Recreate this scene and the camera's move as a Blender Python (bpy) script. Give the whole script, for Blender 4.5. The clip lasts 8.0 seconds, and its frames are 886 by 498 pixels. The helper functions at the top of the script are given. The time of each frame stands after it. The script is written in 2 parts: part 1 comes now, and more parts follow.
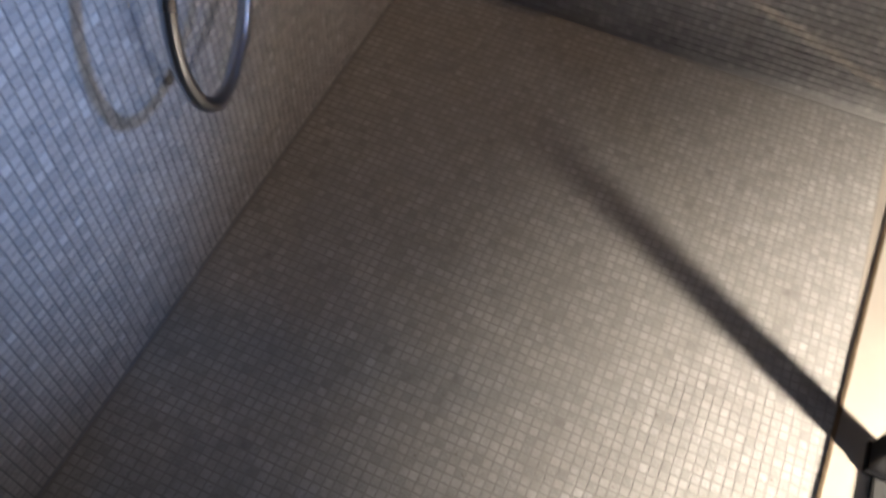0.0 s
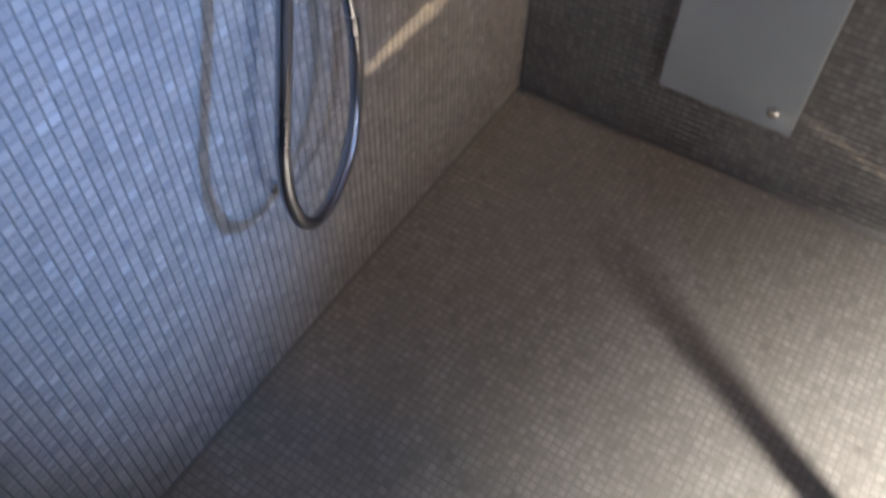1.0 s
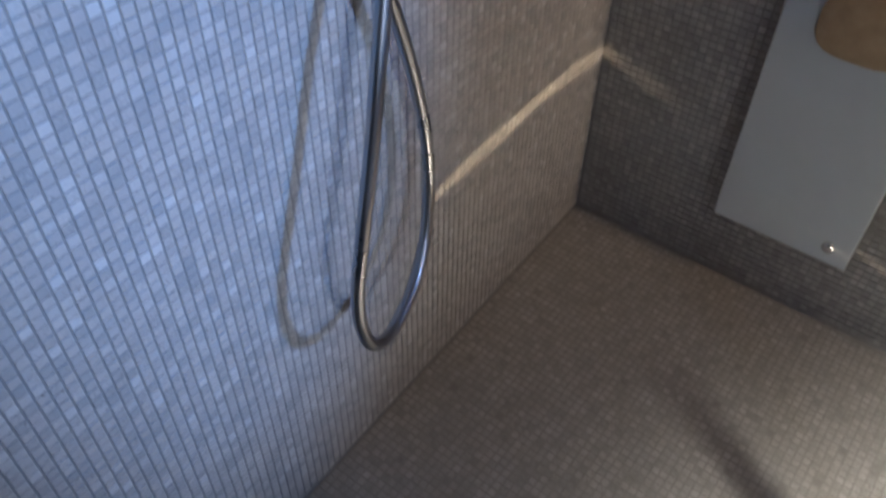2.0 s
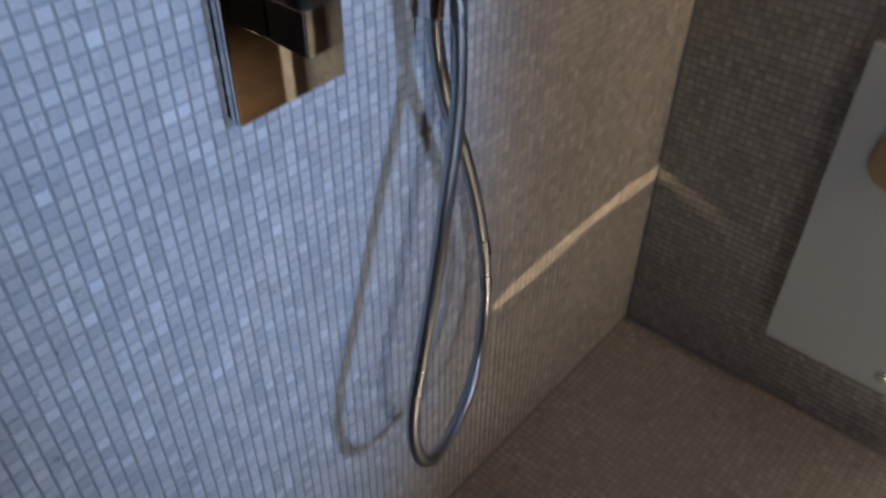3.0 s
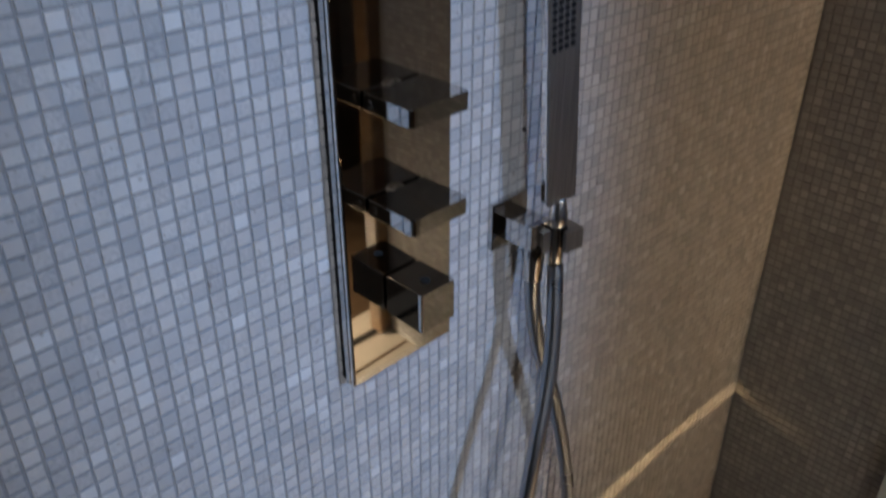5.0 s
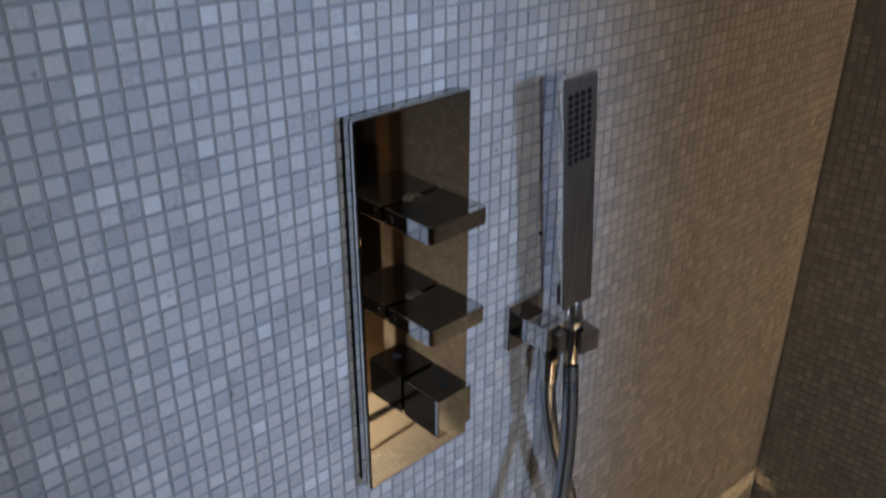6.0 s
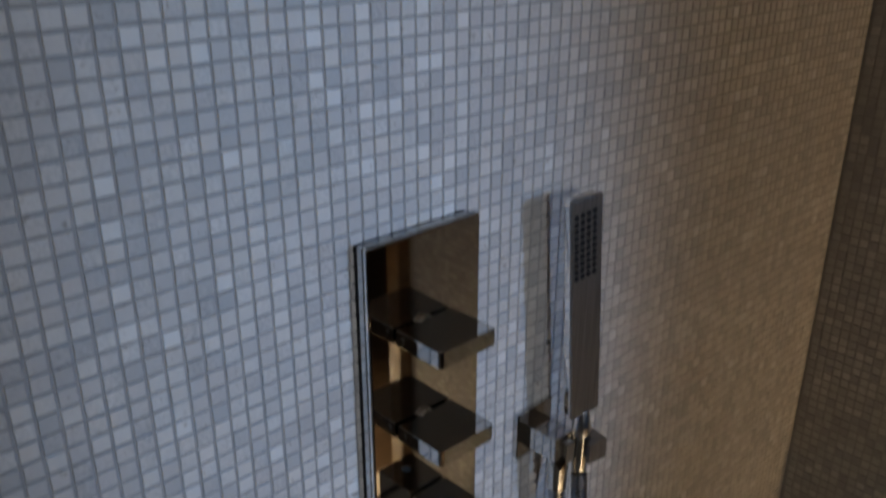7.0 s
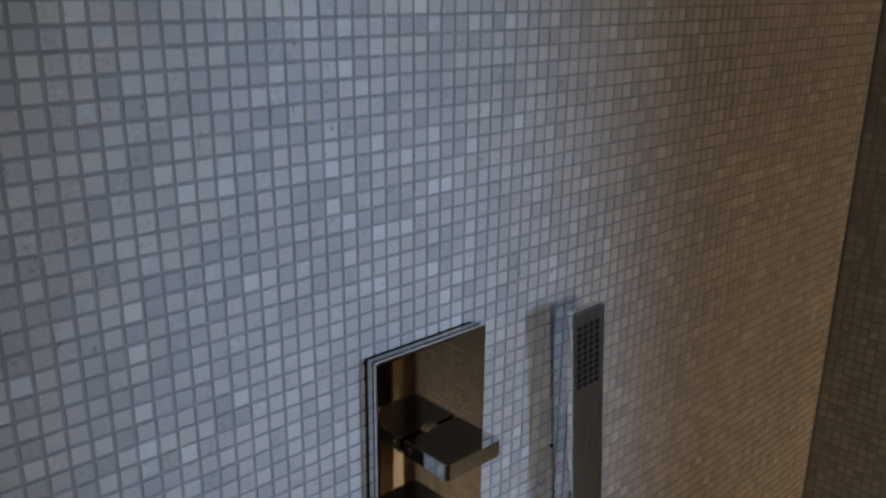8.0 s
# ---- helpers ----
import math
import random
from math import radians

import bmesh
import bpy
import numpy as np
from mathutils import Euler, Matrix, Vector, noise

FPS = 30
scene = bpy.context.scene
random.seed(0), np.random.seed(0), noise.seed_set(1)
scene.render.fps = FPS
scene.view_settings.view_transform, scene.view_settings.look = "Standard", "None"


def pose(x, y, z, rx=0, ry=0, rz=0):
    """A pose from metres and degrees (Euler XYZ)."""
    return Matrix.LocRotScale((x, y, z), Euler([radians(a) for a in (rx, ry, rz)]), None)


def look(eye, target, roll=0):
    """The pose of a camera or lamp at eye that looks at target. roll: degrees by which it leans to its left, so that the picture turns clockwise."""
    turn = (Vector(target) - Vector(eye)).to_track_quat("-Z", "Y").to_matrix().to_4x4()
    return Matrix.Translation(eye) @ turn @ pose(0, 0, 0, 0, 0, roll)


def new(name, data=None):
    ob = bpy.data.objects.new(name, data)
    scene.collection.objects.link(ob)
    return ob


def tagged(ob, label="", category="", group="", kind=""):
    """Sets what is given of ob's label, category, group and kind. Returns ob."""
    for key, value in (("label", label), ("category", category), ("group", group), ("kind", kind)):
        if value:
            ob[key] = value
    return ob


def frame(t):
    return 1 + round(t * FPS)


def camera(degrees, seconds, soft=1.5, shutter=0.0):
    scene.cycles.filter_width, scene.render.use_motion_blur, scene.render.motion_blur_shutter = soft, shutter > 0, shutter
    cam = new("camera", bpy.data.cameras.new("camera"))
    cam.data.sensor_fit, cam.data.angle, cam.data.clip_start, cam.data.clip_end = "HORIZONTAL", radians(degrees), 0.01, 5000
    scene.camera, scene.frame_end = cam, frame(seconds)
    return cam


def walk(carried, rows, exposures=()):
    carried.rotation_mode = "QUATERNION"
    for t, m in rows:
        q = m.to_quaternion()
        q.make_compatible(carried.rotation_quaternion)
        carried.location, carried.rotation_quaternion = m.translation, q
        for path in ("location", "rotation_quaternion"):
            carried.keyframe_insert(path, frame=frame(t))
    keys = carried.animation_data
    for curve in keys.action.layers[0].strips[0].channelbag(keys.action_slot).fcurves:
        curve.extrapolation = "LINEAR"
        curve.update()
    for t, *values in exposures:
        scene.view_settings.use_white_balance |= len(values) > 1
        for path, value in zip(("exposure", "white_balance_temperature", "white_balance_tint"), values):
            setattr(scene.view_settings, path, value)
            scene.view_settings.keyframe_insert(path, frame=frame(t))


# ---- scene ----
# The camera and its walk
PATH = [
    (0, (-0.12, -0.509, 0.996), (0.91, -0.131, -0.677), 4.3),
    (0.5, (-0.089, -0.509, 1.047), (0.896, -0.019, -0.622), 2.9),
    (1, (-0.094, -0.512, 1.075), (0.948, 0.119, -0.511), 1.6),
    (1.5, (-0.095, -0.497, 1.106), (0.978, 0.227, -0.419), 1.3),
    (2.8, (-0.107, -0.476, 1.179), (1.046, 0.455, -0.164), 0.7),
    (3, (-0.105, -0.471, 1.19), (1.044, 0.496, -0.13), 0.7),
    (3.5, (-0.109, -0.461, 1.214), (1.061, 0.575, -0.034), 0.6),
    (4, (-0.11, -0.45, 1.239), (1.072, 0.651, 0.06), 0.9),
    (4.5, (-0.11, -0.443, 1.26), (1.087, 0.718, 0.157), 0.3),
    (5, (-0.116, -0.439, 1.287), (1.089, 0.781, 0.258), -0.0),
    (6.5, (-0.114, -0.435, 1.343), (1.128, 0.891, 0.505), 0.1),
    (7, (-0.114, -0.432, 1.369), (1.143, 0.922, 0.604), -0.0),
    (7.5, (-0.125, -0.434, 1.394), (1.138, 0.966, 0.73), -0.3),
    (8, (-0.125, -0.44, 1.41), (1.161, 0.963, 0.795), 0.6),
]
cam = camera(55.3, 8.0, soft=2.2, shutter=0.8)
LOOKS = [(0, 0.04, 5500, 15), (1.5, 0.22, 5100, 13), (3.5, -0.07, 6000, 10), (5, -0.13, 6450, 11), (8, -0.43, 7050, 9)]
walk(cam, [(t, look(e, g, r)) for t, e, g, r in PATH], LOOKS)

# ---- light ----
world = bpy.data.worlds.new("world")
scene.world = world
world.use_nodes = True
wn, wl = world.node_tree.nodes, world.node_tree.links
sky = wn.new("ShaderNodeTexSky")
sky.sky_type, sky.sun_disc = "NISHITA", False
sky.sun_elevation, sky.sun_rotation = radians(22), radians(200)
wl.new(sky.outputs["Color"], wn["Background"].inputs["Color"])
wn["Background"].inputs["Strength"].default_value = 0.08


def area_lamp(name, eye, target, size, size_y, watts, colour, spread=180.0, roll=0.0):
    lamp = bpy.data.lights.new(name, "AREA")
    lamp.shape, lamp.size, lamp.size_y = "RECTANGLE", size, size_y
    lamp.energy, lamp.color, lamp.spread = watts, colour, radians(spread)
    ob = new(name, lamp)
    ob.matrix_world = look(eye, target, roll)
    return ob


def spot_lamp(name, eye, target, watts, colour, radius, across, upright, blend=1.0, plane=None):
    """A soft-edged beam, across and upright degrees wide."""
    lamp = bpy.data.lights.new(name, "SPOT")
    lamp.energy, lamp.color, lamp.shadow_soft_size = watts, colour, radius
    lamp.spot_size, lamp.spot_blend = radians(upright), blend
    wide = math.tan(radians(across / 2)) / math.tan(radians(upright / 2))
    m = look(eye, target)
    if plane:                           # the flat beam lies in the plane with this normal
        back, up = (Vector(eye) - Vector(target)).normalized(), Vector(plane).normalized()
        m = Matrix((up.cross(back), up, back)).transposed().to_4x4()
        m.translation = eye
    new(name, lamp).matrix_world = m @ Matrix.Diagonal((wide, 1, 1, 1))


WARM, LAMP = (1.0, 0.61, 0.28), (1.0, 0.81, 0.55)
# daylight from the bathroom's two small inferred windows; beams narrowed to the lit wall
spot_lamp("window_and_fill_light", (0.70, -2.46, 1.77), (0.22, 0, 0.89), 167, (0.28, 0.55, 1.0), 0.07, 15.6, 35)
spot_lamp("window_and_fill_light", (-1.05, -2.46, 1.85), (0.24, 0, 1.03), 114, (0.71, 0.755, 0.83), 0.04, 15.2, 39)
# soft general fill, added at the left opening to lift the whole wall
area_lamp("window_and_fill_light", (-1.05, -2.47, 1.80), (0.0, 0, 1.2), 0.30, 0.44, 3.3, (0.92, 0.96, 1.0))
# unseen warm lamp added to tint the right part of the wall
area_lamp("warm_fill_light", (0.82, -2.45, 1.55), (1.07, 0, 0.66), 0.25, 0.25, 1.65, WARM, 58)
# inferred low warm lamp outside the shower; beam flattened to fit glow across the threshold
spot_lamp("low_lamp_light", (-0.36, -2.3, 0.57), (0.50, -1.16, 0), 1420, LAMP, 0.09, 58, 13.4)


def band_lamp(eye, a, b, watts, upright, wider):
    """An added spot for a light band on a wall, from a to b, in place of the wavy polished floor strip's reflection."""
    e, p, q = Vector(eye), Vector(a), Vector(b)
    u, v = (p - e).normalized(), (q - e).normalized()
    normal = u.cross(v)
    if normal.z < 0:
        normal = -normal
    spot_lamp("added_band_light", eye, tuple(e + (u + v) / 2), watts, (1.0, 0.66, 0.31), 0.002, math.degrees(u.angle(v)) * wider, upright, 0.6, normal)


# four added spots, their ends fitted to the bands on the walls
band_lamp((0.25, -0.852, 0.010), (0.545, 0, 0.3685), (0.87, 0, 0.3725), 33, 1.8, 1.15)
band_lamp((0.25, -0.852, 0.010), (0.83, 0, 0.3735), (1.03, 0, 0.3500), 33, 1.7, 1.35)
band_lamp((0.25, -0.905, 0.026), (1.016, -0.46, 0.186), (1.016, -0.84, 0.050), 7, 0.8, 1.3)
band_lamp((0.25, -0.852, 0.010), (1.016, 0.04, 0.365), (1.016, -0.14, 0.305), 7, 1.8, 1.2)


# ---- materials ----
def nodes(name, rough=0.5, metal=0.0):
    m = bpy.data.materials.new(name)
    m.use_nodes = True
    b = m.node_tree.nodes["Principled BSDF"]
    b.inputs["Roughness"].default_value, b.inputs["Metallic"].default_value = rough, metal
    return m, m.node_tree.nodes, m.node_tree.links, b


def coords(n, l):
    return n.new("ShaderNodeNewGeometry").outputs["Position"]


def noise_at(n, l, scale, detail=3.0, rough=0.6):
    t = n.new("ShaderNodeTexNoise")
    t.inputs["Scale"].default_value, t.inputs["Detail"].default_value, t.inputs["Roughness"].default_value = scale, detail, rough
    l.new(coords(n, l), t.inputs["Vector"])
    return t.outputs["Fac"]


def ramp(n, l, fac, stops):
    r = n.new("ShaderNodeValToRGB")
    while len(r.color_ramp.elements) < len(stops):
        r.color_ramp.elements.new(0.5)
    for e, (p, c) in zip(r.color_ramp.elements, stops):
        e.position, e.color = p, (*c, 1)
    l.new(fac, r.inputs["Fac"])
    return r.outputs["Color"]


def mix(n, l, kind, fac, a, b):
    m = n.new("ShaderNodeMix")
    m.data_type, m.blend_type = "RGBA", kind
    m.inputs["Factor"].default_value = fac
    l.new(a, m.inputs["A"])
    l.new(b, m.inputs["B"])
    return m.outputs["Result"]


def bump(n, l, b, height, strength, distance):
    k = n.new("ShaderNodeBump")
    k.inputs["Strength"].default_value, k.inputs["Distance"].default_value = strength, distance
    l.new(height, k.inputs["Height"])
    l.new(k.outputs["Normal"], b.inputs["Normal"])


def tile_material(name, stops, single, specks=0.45, grime=0.0):
    m, n, l, b = nodes(name, 0.42)
    if single:
        rnd = n.new("ShaderNodeObjectInfo").outputs["Random"]
    else:
        rnd = n.new("ShaderNodeNewGeometry").outputs["Random Per Island"]
    base = ramp(n, l, rnd, stops)
    # cloudy veins inside the stone, strong on some tiles and faint on others
    cloud = ramp(n, l, noise_at(n, l, 330, 5, 0.7), [(0.36, (0.70, 0.71, 0.73)), (0.60, (1.0, 1.0, 1.0))])
    again = n.new("ShaderNodeMath")
    again.operation = "MULTIPLY"
    again.inputs[1].default_value = 7.31
    part_of = n.new("ShaderNodeMath")
    part_of.operation = "FRACT"
    l.new(rnd, again.inputs[0])
    l.new(again.outputs[0], part_of.inputs[0])
    col = mix(n, l, "MULTIPLY", 1.0, base, cloud)
    veined = ramp(n, l, part_of.outputs[0], [(0.15, (0.12,) * 3), (0.6, (0.45,) * 3), (0.95, (1.0,) * 3)])
    l.new(veined, col.node.inputs["Factor"])
    stain = ramp(n, l, noise_at(n, l, 9, 3), [(0.3, (0.86, 0.855, 0.845)), (0.7, (1, 1, 1))])
    col = mix(n, l, "MULTIPLY", 0.8, col, stain)
    film = ramp(n, l, noise_at(n, l, 27, 3), [(0.35, (0.90, 0.905, 0.92)), (0.65, (1, 1, 1))])
    col = mix(n, l, "MULTIPLY", 0.7, col, film)
    speck = ramp(n, l, noise_at(n, l, 62, 2, 0.7), [(0.68, (1, 1, 1)), (0.74, (0.62, 0.60, 0.58))])
    col = mix(n, l, "MULTIPLY", specks, col, speck)
    pit = ramp(n, l, noise_at(n, l, 125, 2, 0.6), [(0.655, (1, 1, 1)), (0.72, (0.60, 0.55, 0.51))])
    col = mix(n, l, "MULTIPLY", 0.85, col, pit)
    if grime:
        worn = ramp(n, l, noise_at(n, l, 38, 5, 0.7), [(0.38, (0.74, 0.725, 0.70)), (0.62, (1, 1, 1))])
        col = mix(n, l, "MULTIPLY", grime, col, worn)
    l.new(col, b.inputs["Base Color"])
    l.new(ramp(n, l, noise_at(n, l, 180, 3), [(0.3, (0.34,) * 3), (0.7, (0.52,) * 3)]), b.inputs["Roughness"])
    bump(n, l, b, noise_at(n, l, 900, 3), 0.35, 0.0006)
    return m


WALL_STOPS = [(0.0, (0.43, 0.44, 0.46)), (0.12, (0.485, 0.49, 0.505)), (0.4, (0.535, 0.53, 0.538)), (0.7, (0.585, 0.58, 0.578)), (0.93, (0.62, 0.62, 0.625)), (1.0, (0.675, 0.685, 0.70))]
FLOOR_STOPS = [(0.0, (0.44, 0.425, 0.405)), (0.06, (0.57, 0.56, 0.53)), (0.3, (0.595, 0.585, 0.555)), (0.7, (0.625, 0.615, 0.585)), (1.0, (0.67, 0.66, 0.635))]
# end wall: same stone as the main wall, its shade put into darker stops
FAR_SHADE_STOPS = [(0.0, (0.34, 0.33, 0.325)), (0.3, (0.40, 0.39, 0.38)), (0.7, (0.45, 0.437, 0.425)), (1.0, (0.52, 0.505, 0.49))]
TILE = tile_material("stone_tile", WALL_STOPS, False)
TILE_ONE = tile_material("stone_tile_single", WALL_STOPS, True)
TILE_FLOOR = tile_material("stone_tile_floor", FLOOR_STOPS, False, 0.8, 0.85)
TILE_FAR_SHADED = tile_material("stone_tile_far_shaded", FAR_SHADE_STOPS, False)
TILE_FLOOR_ONE = tile_material("stone_tile_floor_single", FLOOR_STOPS, True, 0.8, 0.85)
TILE_FAR_SHADED_ONE = tile_material("stone_tile_far_shaded_single", FAR_SHADE_STOPS, True)


def plain(name, dark, light, rough, scale=60, metal=0.0, relief=0.0005, grain=400):
    m, n, l, b = nodes(name, rough, metal)
    l.new(ramp(n, l, noise_at(n, l, scale, 4), [(0.3, dark), (0.7, light)]), b.inputs["Base Color"])
    if relief:
        bump(n, l, b, noise_at(n, l, grain, 3), 0.3, relief)
    return m


GROUT = plain("grout", (0.25, 0.255, 0.27), (0.32, 0.325, 0.34), 0.9)
GROUT_FLOOR = plain("grout_floor", (0.335, 0.32, 0.298), (0.41, 0.39, 0.362), 0.9)
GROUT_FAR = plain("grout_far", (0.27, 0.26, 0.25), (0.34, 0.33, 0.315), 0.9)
PAINT = plain("painted_plaster", (0.17, 0.15, 0.13), (0.21, 0.185, 0.16), 0.7, 3)
CEILING = plain("ceiling_paint", (0.60, 0.59, 0.575), (0.66, 0.65, 0.635), 0.8, 3)
STONE_FLOOR = plain("room_floor_stone", (0.44, 0.40, 0.34), (0.54, 0.49, 0.42), 0.35, 7)
DARK_FLOOR = plain("room_floor_dark", (0.045, 0.028, 0.016), (0.085, 0.055, 0.032), 0.4, 18)
WOOD = plain("jamb_wood", (0.10, 0.062, 0.034), (0.19, 0.12, 0.062), 0.35, 25)
DARK_METAL = plain("dark_metal", (0.02, 0.02, 0.022), (0.035, 0.035, 0.04), 0.3, 40, 0.8, 0)
STRIP_METAL = plain("strip_metal", (0.20, 0.145, 0.095), (0.30, 0.225, 0.15), 0.35, 80, 0.6, 0)
CHANNEL = plain("channel_metal", (0.34, 0.34, 0.33), (0.44, 0.44, 0.43), 0.35, 90, 0.9, 0)
BLACK = plain("black_rubber", (0.008, 0.008, 0.008), (0.015, 0.015, 0.015), 0.6, 300, 0, 0)
WHITE = plain("white_gloss", (0.52, 0.57, 0.62), (0.57, 0.62, 0.67), 0.08, 5, 0, 0)
TAN = plain("tan_leather", (0.33, 0.24, 0.14), (0.44, 0.33, 0.20), 0.45, 30)


def chrome(name, tint, rough):
    m, n, l, b = nodes(name, rough, 1.0)
    b.inputs["Base Color"].default_value = (*tint, 1)
    l.new(ramp(n, l, noise_at(n, l, 9, 3), [(0.3, (rough * 0.85,) * 3), (0.7, (rough * 1.2,) * 3)]), b.inputs["Roughness"])
    return m


CHROME = chrome("chrome", (0.56, 0.55, 0.54), 0.035)
# the same chrome, tinted brighter to lift its dim reflections
CHROME_LIFTED = chrome("lifted_chrome", (0.86, 0.82, 0.78), 0.03)
CHROME_STICK, sn, sl, sb = nodes("brushed_chrome", 0.40, 1.0)
brush = sn.new("ShaderNodeTexNoise")
brush.inputs["Scale"].default_value, brush.inputs["Detail"].default_value = 1.0, 3.0
grain = sn.new("ShaderNodeMapping")
grain.inputs["Scale"].default_value = (900, 900, 12)
sl.new(coords(sn, sl), grain.inputs["Vector"])
sl.new(grain.outputs["Vector"], brush.inputs["Vector"])
sl.new(ramp(sn, sl, brush.outputs["Fac"], [(0.3, (0.20, 0.19, 0.18)), (0.7, (0.31, 0.295, 0.28))]), sb.inputs["Base Color"])
bump(sn, sl, sb, brush.outputs["Fac"], 0.25, 0.0003)
CHROME_HOSE = chrome("chrome_hose", (0.36, 0.365, 0.38), 0.29)
CHROME_SATIN = chrome("satin_chrome", (0.80, 0.81, 0.83), 0.20)
BLACK.node_tree.nodes["Principled BSDF"].inputs["Specular IOR Level"].default_value = 0.15


# ---- mesh helpers ----
def mesh_of(bm, name, material, smooth=False):
    me = bpy.data.meshes.new(name)
    bm.normal_update()
    bm.to_mesh(me)
    bm.free()
    me.materials.append(material)
    if smooth:
        for p in me.polygons:
            p.use_smooth = True
    return me


def part(name, bm, material, parent=None, label="", smooth=False):
    ob = new(name, mesh_of(bm, name, material, smooth))
    if parent:
        ob.parent = parent
    if label:
        tagged(ob, label)
    return ob


def thing(name, label, category, at=(0, 0, 0), kind="", group=""):
    ob = new(name)
    ob.location = at
    return tagged(ob, label, category, group, kind)


def box(x0, x1, y0, y1, z0, z1, bevel=0.0, seg=2, origin=(0, 0, 0)):
    bm = bmesh.new()
    bmesh.ops.create_cube(bm, size=1)
    o = Vector(origin)
    for v in bm.verts:
        v.co = Vector(((x0 + x1) / 2 + v.co.x * (x1 - x0), (y0 + y1) / 2 + v.co.y * (y1 - y0), (z0 + z1) / 2 + v.co.z * (z1 - z0))) - o
    if bevel:
        bmesh.ops.bevel(bm, geom=bm.edges[:], offset=bevel, segments=seg, profile=0.5, affect="EDGES")
    return bm


def turned(profile, m=Matrix(), seg=28):
    """A solid of revolution about z from (radius, height) pairs, closed at both ends."""
    bm = bmesh.new()
    rings = []
    for r, h in profile:
        rings.append([bm.verts.new(m @ Vector((r * math.cos(2 * math.pi * k / seg), r * math.sin(2 * math.pi * k / seg), h))) for k in range(seg)])
    for a, b in zip(rings, rings[1:]):
        for k in range(seg):
            bm.faces.new((a[k], a[(k + 1) % seg], b[(k + 1) % seg], b[k]))
    bm.faces.new(rings[0][::-1])
    bm.faces.new(rings[-1])
    bmesh.ops.recalc_face_normals(bm, faces=bm.faces[:])
    return bm


def auto_smooth(ob, degrees=35):
    me = ob.data
    for p in me.polygons:
        p.use_smooth = True
    me.set_sharp_from_angle(angle=radians(degrees))
    return ob


# ---- the setting ----
XC, DEPTH, TOP = 1.016, 0.93, 2.40      # far wall, its length, ceiling height
PITCH, GAP, PROUD, LOW = 0.0125, 0.0019, 0.0015, 0.0003


def slab(name, label, category, x0, x1, y0, y1, z0, z1, material):
    ob = part(name, box(x0, x1, y0, y1, z0, z1), material)
    return tagged(ob, label, category, kind="structure")


wall_main = slab("wall_main", "shower wall of small light grey stone mosaic darkened for shade", "wall", -1.5, XC + 0.15, PROUD, 0.15, -0.02, TOP, GROUT)
wall_far = slab("wall_far", "end wall of small grey stone mosaic, darkened for shade", "wall", XC + PROUD, XC + 0.15, -DEPTH, PROUD, -0.02, TOP, GROUT_FAR)
floor_shower = slab("floor_shower", "shower floor of small brown-grey stone mosaic darkened for shade", "floor", -1.5, XC + PROUD, -0.8395, PROUD, -0.08, -LOW, GROUT_FLOOR)
slab("floor_sill", "pale stone sill beside the shower floor", "floor", -1.5, XC + 0.15, -0.945, -0.8400, -0.08, 0.0, STONE_FLOOR)
# covering unknown, only given a dark tone
slab("floor_room", "dark floor of the next room", "floor", -1.5, 2.2, -2.6, -1.0355, -0.08, 0.0, DARK_FLOOR)
slab("trim_sill", "dark metal trim between two pale stone strips", "trim", -1.5, XC + 0.15, -0.9620, -0.9455, -0.08, 0.003, DARK_METAL)
slab("floor_strip", "pale stone strip before the dark floor", "floor", -1.5, 2.2, -1.0350, -0.9625, -0.08, 0.0, STONE_FLOOR)
# out-of-view walls and ceiling added to close the room; ceiling kept pale for bounce
slab("wall_left", "plain painted bathroom wall", "wall", -1.65, -1.5, -2.75, 0.15, -0.08, TOP, PAINT)
slab("wall_right", "plain painted bathroom wall", "wall", 2.2, 2.35, -2.75, -0.93, -0.08, TOP, PAINT)
slab("wall_return", "plain painted bathroom wall", "wall", XC + 0.151, 2.35, -0.93, -0.80, -0.08, TOP, PAINT)
ceiling = slab("ceiling", "plain off-white painted ceiling", "ceiling", -1.65, 2.35, -2.75, 0.15, TOP, TOP + 0.12, CEILING)

# back wall, out of view, with two window openings set at those lamps
WX = [(-1.22, -0.88), (0.53, 0.87)]
bm = bmesh.new()
def add_box(bm, x0, x1, y0, y1, z0, z1):
    r = bmesh.ops.create_cube(bm, size=1)
    for v in r["verts"]:
        v.co = Vector(((x0 + x1) / 2 + v.co.x * (x1 - x0), (y0 + y1) / 2 + v.co.y * (y1 - y0), (z0 + z1) / 2 + v.co.z * (z1 - z0)))
for a, b_ in ((-1.5, WX[0][0]), (WX[0][1], WX[1][0]), (WX[1][1], 2.2)):
    add_box(bm, a, b_, -2.75, -2.6, -0.08, TOP)
for a, b_ in WX:
    add_box(bm, a, b_, -2.75, -2.6, -0.08, 1.53)
    add_box(bm, a, b_, -2.75, -2.6, 2.01, TOP)
tagged(part("wall_back", bm, PAINT), "plain painted bathroom wall with two small windows", "wall", kind="structure")

# door jamb at the end of the tiled wall, and the polished strip in the floor
jamb = part("trim_jamb", box(0.985, XC + 0.150, -0.975, -0.932, 0.0, 2.1, 0.004), WOOD)
tagged(jamb, "varnished brown wooden door jamb", "trim", kind="structure")
strip = part("trim_threshold", box(-1.20, 0.565, -0.0030, 0.0030, -0.004, 0.0022, 0.0008, 1), STRIP_METAL)
strip.matrix_world = pose(0.45, -0.8405, 0, 0, 0, -2.8)     # turned slightly to line up in the camera's view
tagged(strip, "narrow polished brown metal threshold strip in the floor", "trim", kind="structure")


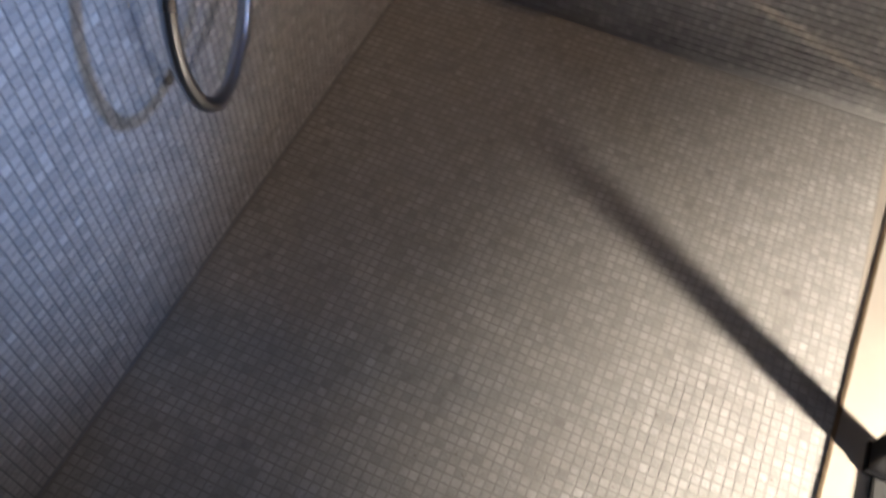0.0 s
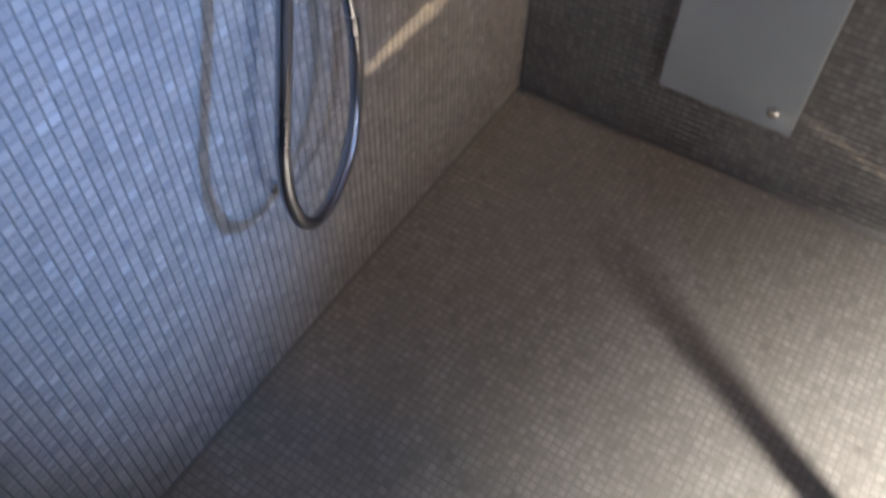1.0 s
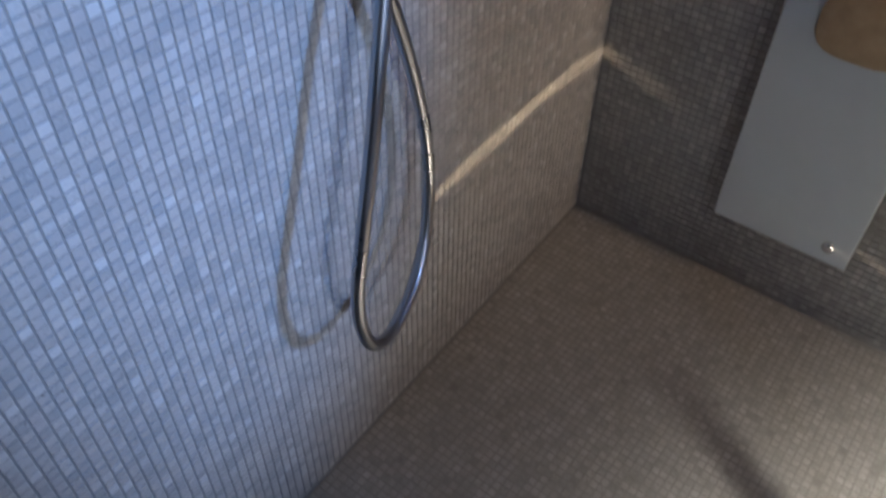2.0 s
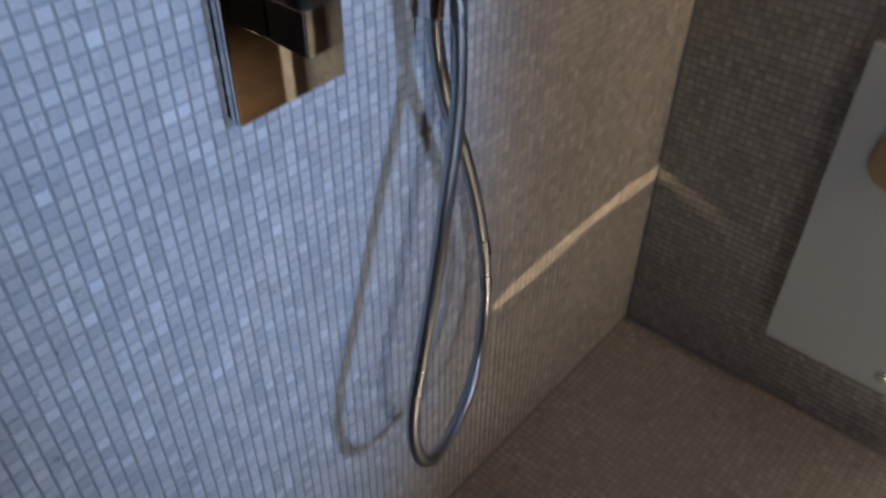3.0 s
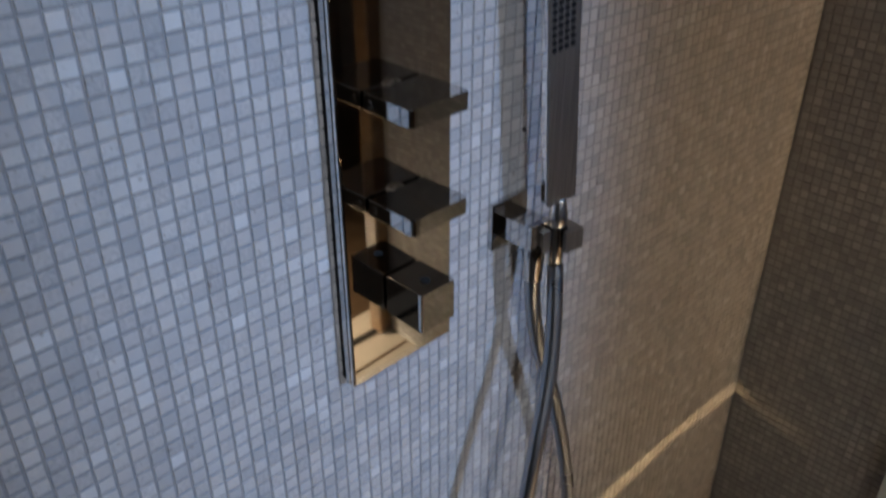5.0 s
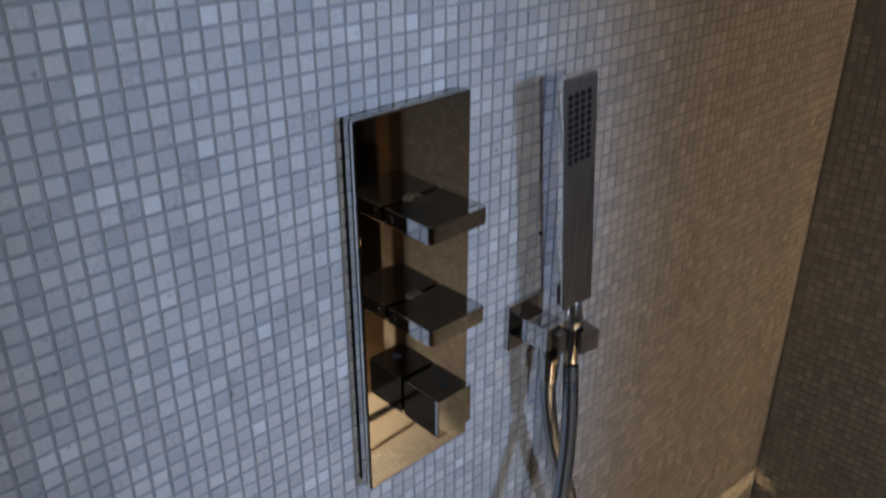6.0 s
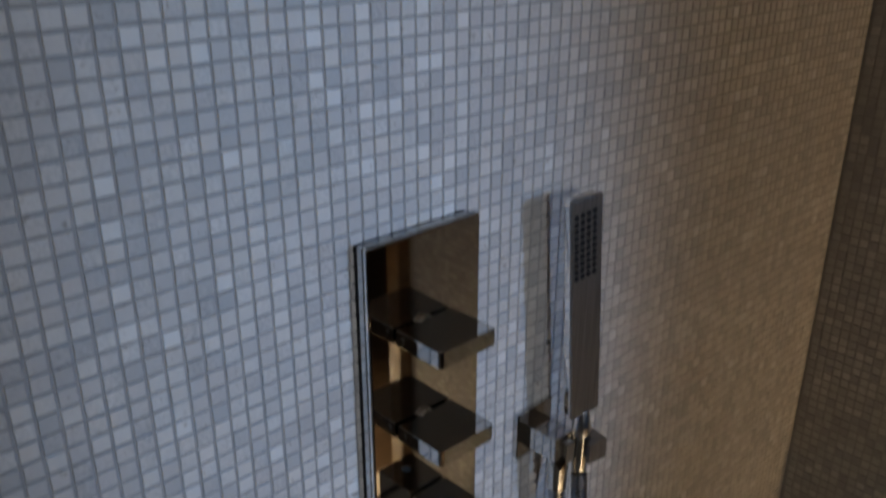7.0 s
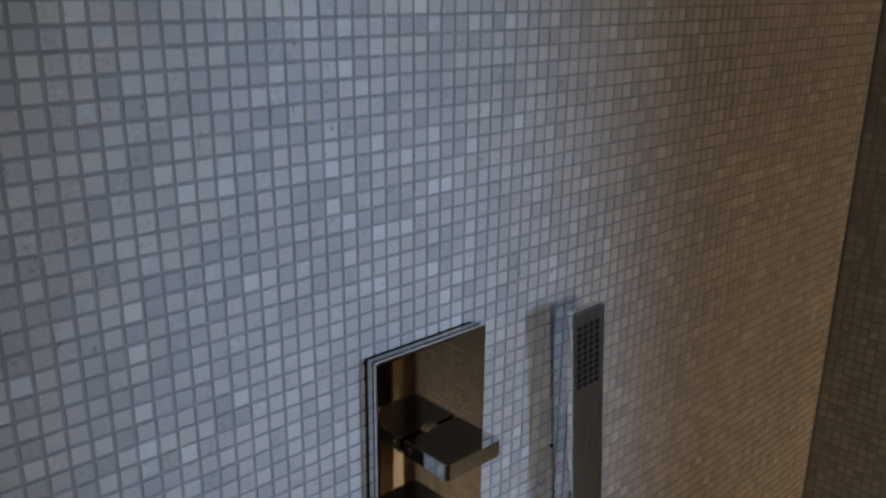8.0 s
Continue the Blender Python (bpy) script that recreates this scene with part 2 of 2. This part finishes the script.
# ---- shower valve ----
def rounded_block(x0, x1, y0, y1, z0, z1, r_front, bevel=0.0008):
    """A block whose two upright front edges are rounded by r_front; the front is at y0."""
    bm = bmesh.new()
    outline = [(x0, y1)]
    for k in range(7):
        a = math.pi + math.pi / 2 * k / 6
        outline.append((x0 + r_front + r_front * math.cos(a), y0 + r_front + r_front * math.sin(a)))
    for k in range(7):
        a = 1.5 * math.pi + math.pi / 2 * k / 6
        outline.append((x1 - r_front + r_front * math.cos(a), y0 + r_front + r_front * math.sin(a)))
    outline.append((x1, y1))
    low = [bm.verts.new((x, y, z0)) for x, y in outline]
    high = [bm.verts.new((x, y, z1)) for x, y in outline]
    n = len(outline)
    for k in range(n):
        bm.faces.new((low[k], low[(k + 1) % n], high[(k + 1) % n], high[k]))
    caps = [bm.faces.new(low[::-1]), bm.faces.new(high)]
    rim = list({e for f in caps for e in f.edges})
    bmesh.ops.bevel(bm, geom=rim, offset=bevel, segments=2, profile=0.5, affect="EDGES")
    bmesh.ops.recalc_face_normals(bm, faces=bm.faces[:])
    return bm


PX0, PX1, PZ0, PZ1, PF = 0.2015, 0.3095, 0.8425, 1.1530, -0.0170
valve = thing("shower_valve", "polished chrome concealed shower valve plate with three control knobs", "shower valve", (0.255, 0, 0.9977))
VO = (0.255, 0, 0.9977)
# black fill that shows as dark lines in the gaps round the frame
part("backing", box(PX0 + 0.0020, PX1 - 0.0020, -0.0140, 0.0008, PZ0 + 0.0020, PZ1 - 0.0020, 0, 1, VO), BLACK, valve, "black backing behind the frame")
part("frame", box(PX0, PX1, -0.0116, -0.0062, PZ0, PZ1, 0.0008, 2, VO), CHROME, valve, "chrome mounting frame")
part("plate", box(PX0, PX1, PF, -0.0122, PZ0, PZ1, 0.0017, 4, VO), CHROME_LIFTED, valve, "mirror-polished chrome plate")


def local(bm, o=VO):
    bmesh.ops.translate(bm, vec=-Vector(o), verts=bm.verts[:])
    return bm


def disc(x, y, z, r, h, axis, seg=20, ease=0.0006):
    turn = {"y": Matrix.Rotation(radians(90), 4, "X"), "x": Matrix.Rotation(radians(-90), 4, "Y"), "z": Matrix()}[axis]
    return turned([(r - ease, 0), (r, ease), (r, h - ease), (r - ease, h)], Matrix.Translation((x, y, z)) @ turn, seg)


def knob(x0, x1, front, z0, z1, r_front):
    xm, zm = (x0 + x1) / 2, (z0 + z1) / 2
    body = part("knob", local(rounded_block(x0, x1, front, -0.0186, z0, z1, r_front)), CHROME, valve, "chrome control knob")
    auto_smooth(part("neck", local(disc(xm, PF + 0.0004, zm, min(0.0125, (z1 - z0) / 2 + 0.0030), 0.0046, "y", 32, 0.0016)), CHROME_LIFTED, body, "short round chrome neck"))
    if r_front > 0.002:
        part("grub_screw", local(disc(x0 + 0.0004, -0.0255, zm, 0.0028, 0.0012, "x", 18, 0.0008)), CHROME, body, "tiny round grub screw")
    return body


for z0, z1 in ((1.0730, 1.0860), (0.9925, 1.0055)):
    knob(0.2240, 0.2785, -0.0655, z0, z1, 0.0030)
k = knob(0.2375, 0.2725, -0.0585, 0.9000, 0.9340, 0.0012)
auto_smooth(part("button", local(disc(0.2550, -0.0440, 0.9335, 0.0042, 0.0016, "z")), BLACK, k, "dark safety button"))

# ---- hand shower, its bracket and hose ----
U = Vector((0.988, -0.154, 0))            # across the face of the hand shower
N = Vector((-0.154, -0.988, 0))           # out of its face
BO = (0.394, 0, 0.9195)
bracket = thing("shower_bracket", "square chrome wall outlet with a hand shower holder", "shower bracket", BO)
part("wall_plate", box(0.3745, 0.4215, -0.0052, 0.0006, 0.8920, 0.9390, 0.0008, 2, BO), CHROME, bracket)
part("arm", box(0.3840, 0.4100, -0.0420, -0.0050, 0.9035, 0.9265, 0.0003, 1, BO), CHROME, bracket)
OUTLET = local(turned([(0.0075, 0.867), (0.0085, 0.868), (0.0095, 0.890), (0.0095, 0.900), (0.0085, 0.9035)], Matrix.Translation((0.3965, -0.0360, 0))), (0.3965, -0.0360, 0.868))

HC = Vector((0.4155, -0.0460, 0))       # axis of the holder
frame_u = Matrix(((U.x, -N.x, 0, HC.x), (U.y, -N.y, 0, HC.y), (0, 0, 1, 0), (0, 0, 0, 1)))
bm = bmesh.new()                         # holder: a ring with an open slot towards the front
inner, wide, deep, nseg = 0.0090, 0.0190, 0.0135, 32
rows_ = []
for k in range(nseg + 1):
    a = radians(-98) + radians(286) * k / nseg
    d = Vector((math.cos(a), math.sin(a), 0))
    square = min(wide / max(abs(d.x), 1e-6), deep / max(abs(d.y), 1e-6))
    rows_.append([bm.verts.new(frame_u @ Vector((d.x * rr, d.y * rr, zz))) for rr, zz in ((inner, 0.8975), (square, 0.8975), (square, 0.9175), (inner, 0.9175))])
for a, b_ in zip(rows_, rows_[1:]):
    for q in range(4):
        bm.faces.new((a[q], a[(q + 1) % 4], b_[(q + 1) % 4], b_[q]))
bm.faces.new(rows_[0])
bm.faces.new(rows_[-1][::-1])
bmesh.ops.recalc_face_normals(bm, faces=bm.faces[:])
holder = auto_smooth(part("holder", local(bm, BO), CHROME_STICK, bracket, "slotted chrome holder"))

# the hand shower leans a little, its face turned towards the room
HB, HT = Vector((0.4150, -0.0490, 0.9445)), Vector((0.3970, -0.0490, 1.1530))
AX = (HT - HB).normalized()
UU = (U - AX * U.dot(AX)).normalized()
NN = UU.cross(AX)
if NN.dot(N) < 0:
    NN = -NN
hand = thing("hand_shower", "slim square chrome stick hand shower with black nozzles", "hand shower", tuple(HB))
W2, TH, LEN = 0.0163, 0.0125, (HT - HB).length


def stick(w0, w1, d0, d1, h0, h1, bevel, seg=2):
    """A block in the hand shower's own axes: across, behind the face, along."""
    bm = bmesh.new()
    bmesh.ops.create_cube(bm, size=1)
    for v in bm.verts:
        v.co = Vector(((w0 + w1) / 2 + v.co.x * (w1 - w0), (d0 + d1) / 2 + v.co.y * (d1 - d0), (h0 + h1) / 2 + v.co.z * (h1 - h0)))
    if bevel:
        bmesh.ops.bevel(bm, geom=bm.edges[:], offset=bevel, segments=seg, profile=0.5, affect="EDGES")
    return bm


def in_stick(bm):
    m = Matrix(((UU.x, -NN.x, AX.x, 0), (UU.y, -NN.y, AX.y, 0), (UU.z, -NN.z, AX.z, 0), (0, 0, 0, 1)))
    bmesh.ops.transform(bm, matrix=m, verts=bm.verts[:])
    bmesh.ops.recalc_face_normals(bm, faces=bm.faces[:])
    return bm


handle = part("handle", in_stick(stick(-W2 + 0.0006, W2 - 0.0006, 0.0020, TH, 0.0004, LEN - 0.0004, 0.0030, 4)), CHROME_LIFTED, hand, "polished chrome square handle")
part("spray_face", in_stick(stick(-W2, W2, 0, 0.0034, 0, LEN, 0.0011, 3)), CHROME_STICK, handle, "brushed chrome front face")
dot = mesh_of(in_stick(turned([(0.0023, -0.0007), (0.0026, -0.0004), (0.0026, 0.0012)], Matrix.Rotation(radians(-90), 4, "X"), 10)), "nozzle", BLACK)
for r in range(10):
    for c in range(4):
        ob = new("nozzle", dot)
        ob.parent = handle
        ob.location = UU * (-0.0118 + 0.0064 * c) + AX * (LEN - 0.0150 - 0.0060 * r + 0.0005 * c)
auto_smooth(part("cone_nut", local(turned([(0.0072, 0.9185), (0.0086, 0.9230), (0.0086, 0.9290), (0.0060, 0.9445), (0.0050, 0.9470)], Matrix.Translation((0.4160, -0.0450, 0))), tuple(HB)), CHROME_SATIN, hand, "bright conical chrome nut"))
FERRULE = local(turned([(0.0060, 0.873), (0.0068, 0.875), (0.0074, 0.8935), (0.0074, 0.9220)], Matrix.Translation((0.4160, -0.0450, 0))), (0.3965, -0.0360, 0.868))

HOSE = [(0.3965, -0.0360, 0.8700), (0.3990, -0.0355, 0.8450), (0.4140, -0.0350, 0.7820), (0.4420, -0.0370, 0.7030), (0.4660, -0.0400, 0.6130),
        (0.4760, -0.0470, 0.5230), (0.4650, -0.0560, 0.4520), (0.4330, -0.0700, 0.3970), (0.3850, -0.0850, 0.3720), (0.3410, -0.0960, 0.3680),
        (0.3080, -0.1020, 0.3890), (0.2930, -0.1010, 0.4290), (0.2940, -0.0980, 0.4850), (0.3090, -0.0940, 0.5370), (0.3380, -0.0860, 0.6190), (0.3640, -0.0780, 0.7000),
        (0.3950, -0.0650, 0.7850), (0.4080, -0.0550, 0.8400), (0.4155, -0.0463, 0.8790)]
curve = bpy.data.curves.new("hose", "CURVE")
curve.dimensions, curve.bevel_depth, curve.bevel_resolution, curve.resolution_u = "3D", 0.0076, 6, 10
sp = curve.splines.new("BEZIER")
sp.bezier_points.add(len(HOSE) - 1)
for p, c in zip(sp.bezier_points, HOSE):
    p.co = c
    p.handle_left_type = p.handle_right_type = "AUTO"
tmp = new("hose_path", curve)
bpy.context.view_layer.update()
me = bpy.data.meshes.new_from_object(tmp.evaluated_get(bpy.context.evaluated_depsgraph_get()))
bpy.data.objects.remove(tmp)
me.materials.clear()
me.materials.append(CHROME_HOSE)
hose = thing("shower_hose", "smooth silver shower hose hanging in a long loop", "shower hose", (0.3965, -0.0360, 0.868))
me.transform(Matrix.Translation((-0.3965, 0.0360, -0.868)))
new("tube", me).parent = hose
auto_smooth(part("nut", OUTLET, CHROME, hose, "tapered chrome hose nut"))
auto_smooth(part("ferrule", FERRULE, CHROME, hose, "chrome hose ferrule"))
for p in me.polygons:
    p.use_smooth = True

spot = part("spot", local(disc(0.4175, 0.0009, 0.9960, 0.0021, 0.0016, "y", 14, 0.0004), (0, 0, 0)), BLACK, wall_main, "small dark plugged hole")

# ---- panel on the end wall ----
PO = (1.0, -0.365, 0.43)
panel = thing("wall_panel", "white glossy slab hung on the tiled wall", "wall panel", PO)
part("slab", box(0.986, 1.000, -0.476, -0.256, 0.155, 0.690, 0.0025, 3, PO), WHITE, panel)
for z in (0.26, 0.60):
    part("standoff", box(0.999, XC + 0.0005, -0.390, -0.342, z - 0.02, z + 0.02, 0.001, 1, PO), DARK_METAL, panel, "hidden dark metal standoff")

bm = bmesh.new()                         # flattened oval pad
rings = []
for h, k in ((0.0, 1.0), (0.006, 1.0), (0.009, 0.93), (0.010, 0.75)):
    ring = []
    for q in range(40):
        a = 2 * math.pi * q / 40
        c, s = math.cos(a), math.sin(a)
        ring.append(bm.verts.new((-h, 0.062 * k * math.copysign(abs(c) ** 0.65, c), 0.048 * k * math.copysign(abs(s) ** 0.65, s))))
    rings.append(ring)
for a, b_ in zip(rings, rings[1:]):
    for q in range(40):
        bm.faces.new((a[q], a[(q + 1) % 40], b_[(q + 1) % 40], b_[q]))
bm.faces.new(rings[-1])
bmesh.ops.recalc_face_normals(bm, faces=bm.faces[:])
bmesh.ops.translate(bm, vec=Vector((0.9862, -0.367, 0.545)) - Vector(PO), verts=bm.verts[:])
auto_smooth(part("pad", bm, TAN, panel, "rounded tan pad"))

for y, z in ((-0.440, 0.189), (-0.309, 0.633)):
    stud = turned([(0.0105, 0.0), (0.0105, 0.003), (0.0088, 0.0058), (0.0045, 0.0076)], Matrix.Translation((0.9862, y, z)) @ Matrix.Rotation(radians(-90), 4, "Y"), 20)
    auto_smooth(part("stud", local(stud, PO), CHROME_SATIN, panel, "small chrome stud"), 60)

# ---- post of the shower screen ----
# height is assumed, kept low so the post's shadow misses the tiled wall
post = thing("screen_post", "dark metal post beside the shower threshold", "post", (0.4340, -0.8980, 0))
part("upright", box(-0.019, 0.019, -0.015, 0.015, 0.008, 0.62, 0.002, 2), DARK_METAL, post)
part("foot", box(-0.0215, 0.0215, -0.0175, 0.0175, 0.0, 0.0085, 0.001, 1), DARK_METAL, post, "flat dark metal foot")

part("bottom_rail", box(-0.75, -0.024, -0.026, 0.003, 0.0, 0.006, 0.0010, 2), CHANNEL, post, "low satin metal rail")
part("gasket", box(-0.75, -0.024, 0.0034, 0.0068, 0.0, 0.007, 0.0006, 1), BLACK, post, "black rubber gasket")

# ---- mosaic ----
rng = random.Random(7)


def tile_shape(size, rng):
    """Corner points of one tile: a worn top, a rounded rim and its sides; local x, y, and height."""
    h = size / 2
    c = [(sx * h + rng.uniform(-0.00022, 0.00022), sy * h + rng.uniform(-0.00022, 0.00022)) for sx, sy in ((-1, -1), (1, -1), (1, 1), (-1, 1))]
    lift = [rng.uniform(-0.00010, 0.00010) for _ in range(4)]
    pts = []
    for inset, drop in ((0.00055, 0.0), (0.00012, 0.00035), (0.0, 0.0021)):
        for (x, y), u in zip(c, lift):
            k = 1 - inset / h
            pts.append((x * k, y * k, u - drop))
    faces = [(0, 1, 2, 3)]
    for ring in (0, 4):
        for k in range(4):
            a, b2 = ring + k, ring + (k + 1) % 4
            faces.append((b2, a, a + 4, b2 + 4))
    return pts, faces


def sheet(name, label, parent, spots, to_world, material, size=PITCH - GAP):
    verts, faces = [], []
    for u, v in spots:
        pts, fs = tile_shape(size, rng)
        base = len(verts)
        verts += [to_world(u + x, v + y, z) for x, y, z in pts]
        faces += [tuple(base + i for i in f) for f in fs]
    me = bpy.data.meshes.new(name)
    me.from_pydata(verts, [], faces)
    me.materials.append(material)
    ob = new(name, me)
    ob.parent = parent
    return tagged(ob, label, kind="stuff")


def mosaic(parent, label, spots, is_near, to_world, turn, joined, single):
    """Lays tiles at the spots: the near ones as pieces of their own, the rest joined."""
    near = [s for s in spots if is_near(*s)]
    sheet("mosaic", label, parent, [s for s in spots if not is_near(*s)], to_world, joined)
    shapes = []
    for k in range(12):
        pts, fs = tile_shape(PITCH - GAP, rng)
        me = bpy.data.meshes.new("tile")
        me.from_pydata([turn(*p) for p in pts], [], fs)
        me.materials.append(single)
        shapes.append(me)
    for u, v in near:
        ob = new("tile", shapes[rng.randrange(12)])
        ob.location = to_world(u, v, 0)
        ob.parent = parent


# the nearest tiles of each surface are pieces of their own
X_PHASE, Z_PHASE = 0.0, 0.010
wall_spots = []
for i in range(-26, 81):
    for j in range(0, 128):
        u, v = X_PHASE + (i + 0.5) * PITCH, Z_PHASE + (j - 0.5) * PITCH
        hidden = PX0 + 0.012 < u < PX1 - 0.012 and PZ0 + 0.012 < v < PZ1 - 0.012
        if v > 0.004 and u < XC - 0.003 and not hidden:
            wall_spots.append((u, v))
mosaic(wall_main, "light grey stone mosaic darkened for shade", wall_spots, lambda u, v: 0 < u < 0.2 and 1.185 < v < 1.4099,
       lambda u, v, h: (u, -h, v), lambda x, y, h: (x, -h, y), TILE, TILE_ONE)
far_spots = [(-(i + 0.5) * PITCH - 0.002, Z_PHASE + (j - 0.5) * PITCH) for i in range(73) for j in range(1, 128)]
mosaic(wall_far, "grey stone mosaic darkened for shade", far_spots, lambda u, v: u > -0.20 and 0.40 < v < 0.64,
       lambda u, v, h: (XC - h, u, v), lambda x, y, h: (-h, x, y), TILE_FAR_SHADED, TILE_FAR_SHADED_ONE)
floor_spots = [(X_PHASE + (i + 0.5) * PITCH, -(j + 0.5) * PITCH - 0.001) for i in range(-26, 81) for j in range(67)]
mosaic(floor_shower, "brown-grey stone mosaic darkened for shade", floor_spots, lambda u, v: 0.15 < u < 0.40 and -0.505 < v < -0.32,
       lambda u, v, h: (u, v, h), lambda x, y, h: (x, y, h), TILE_FLOOR, TILE_FLOOR_ONE)
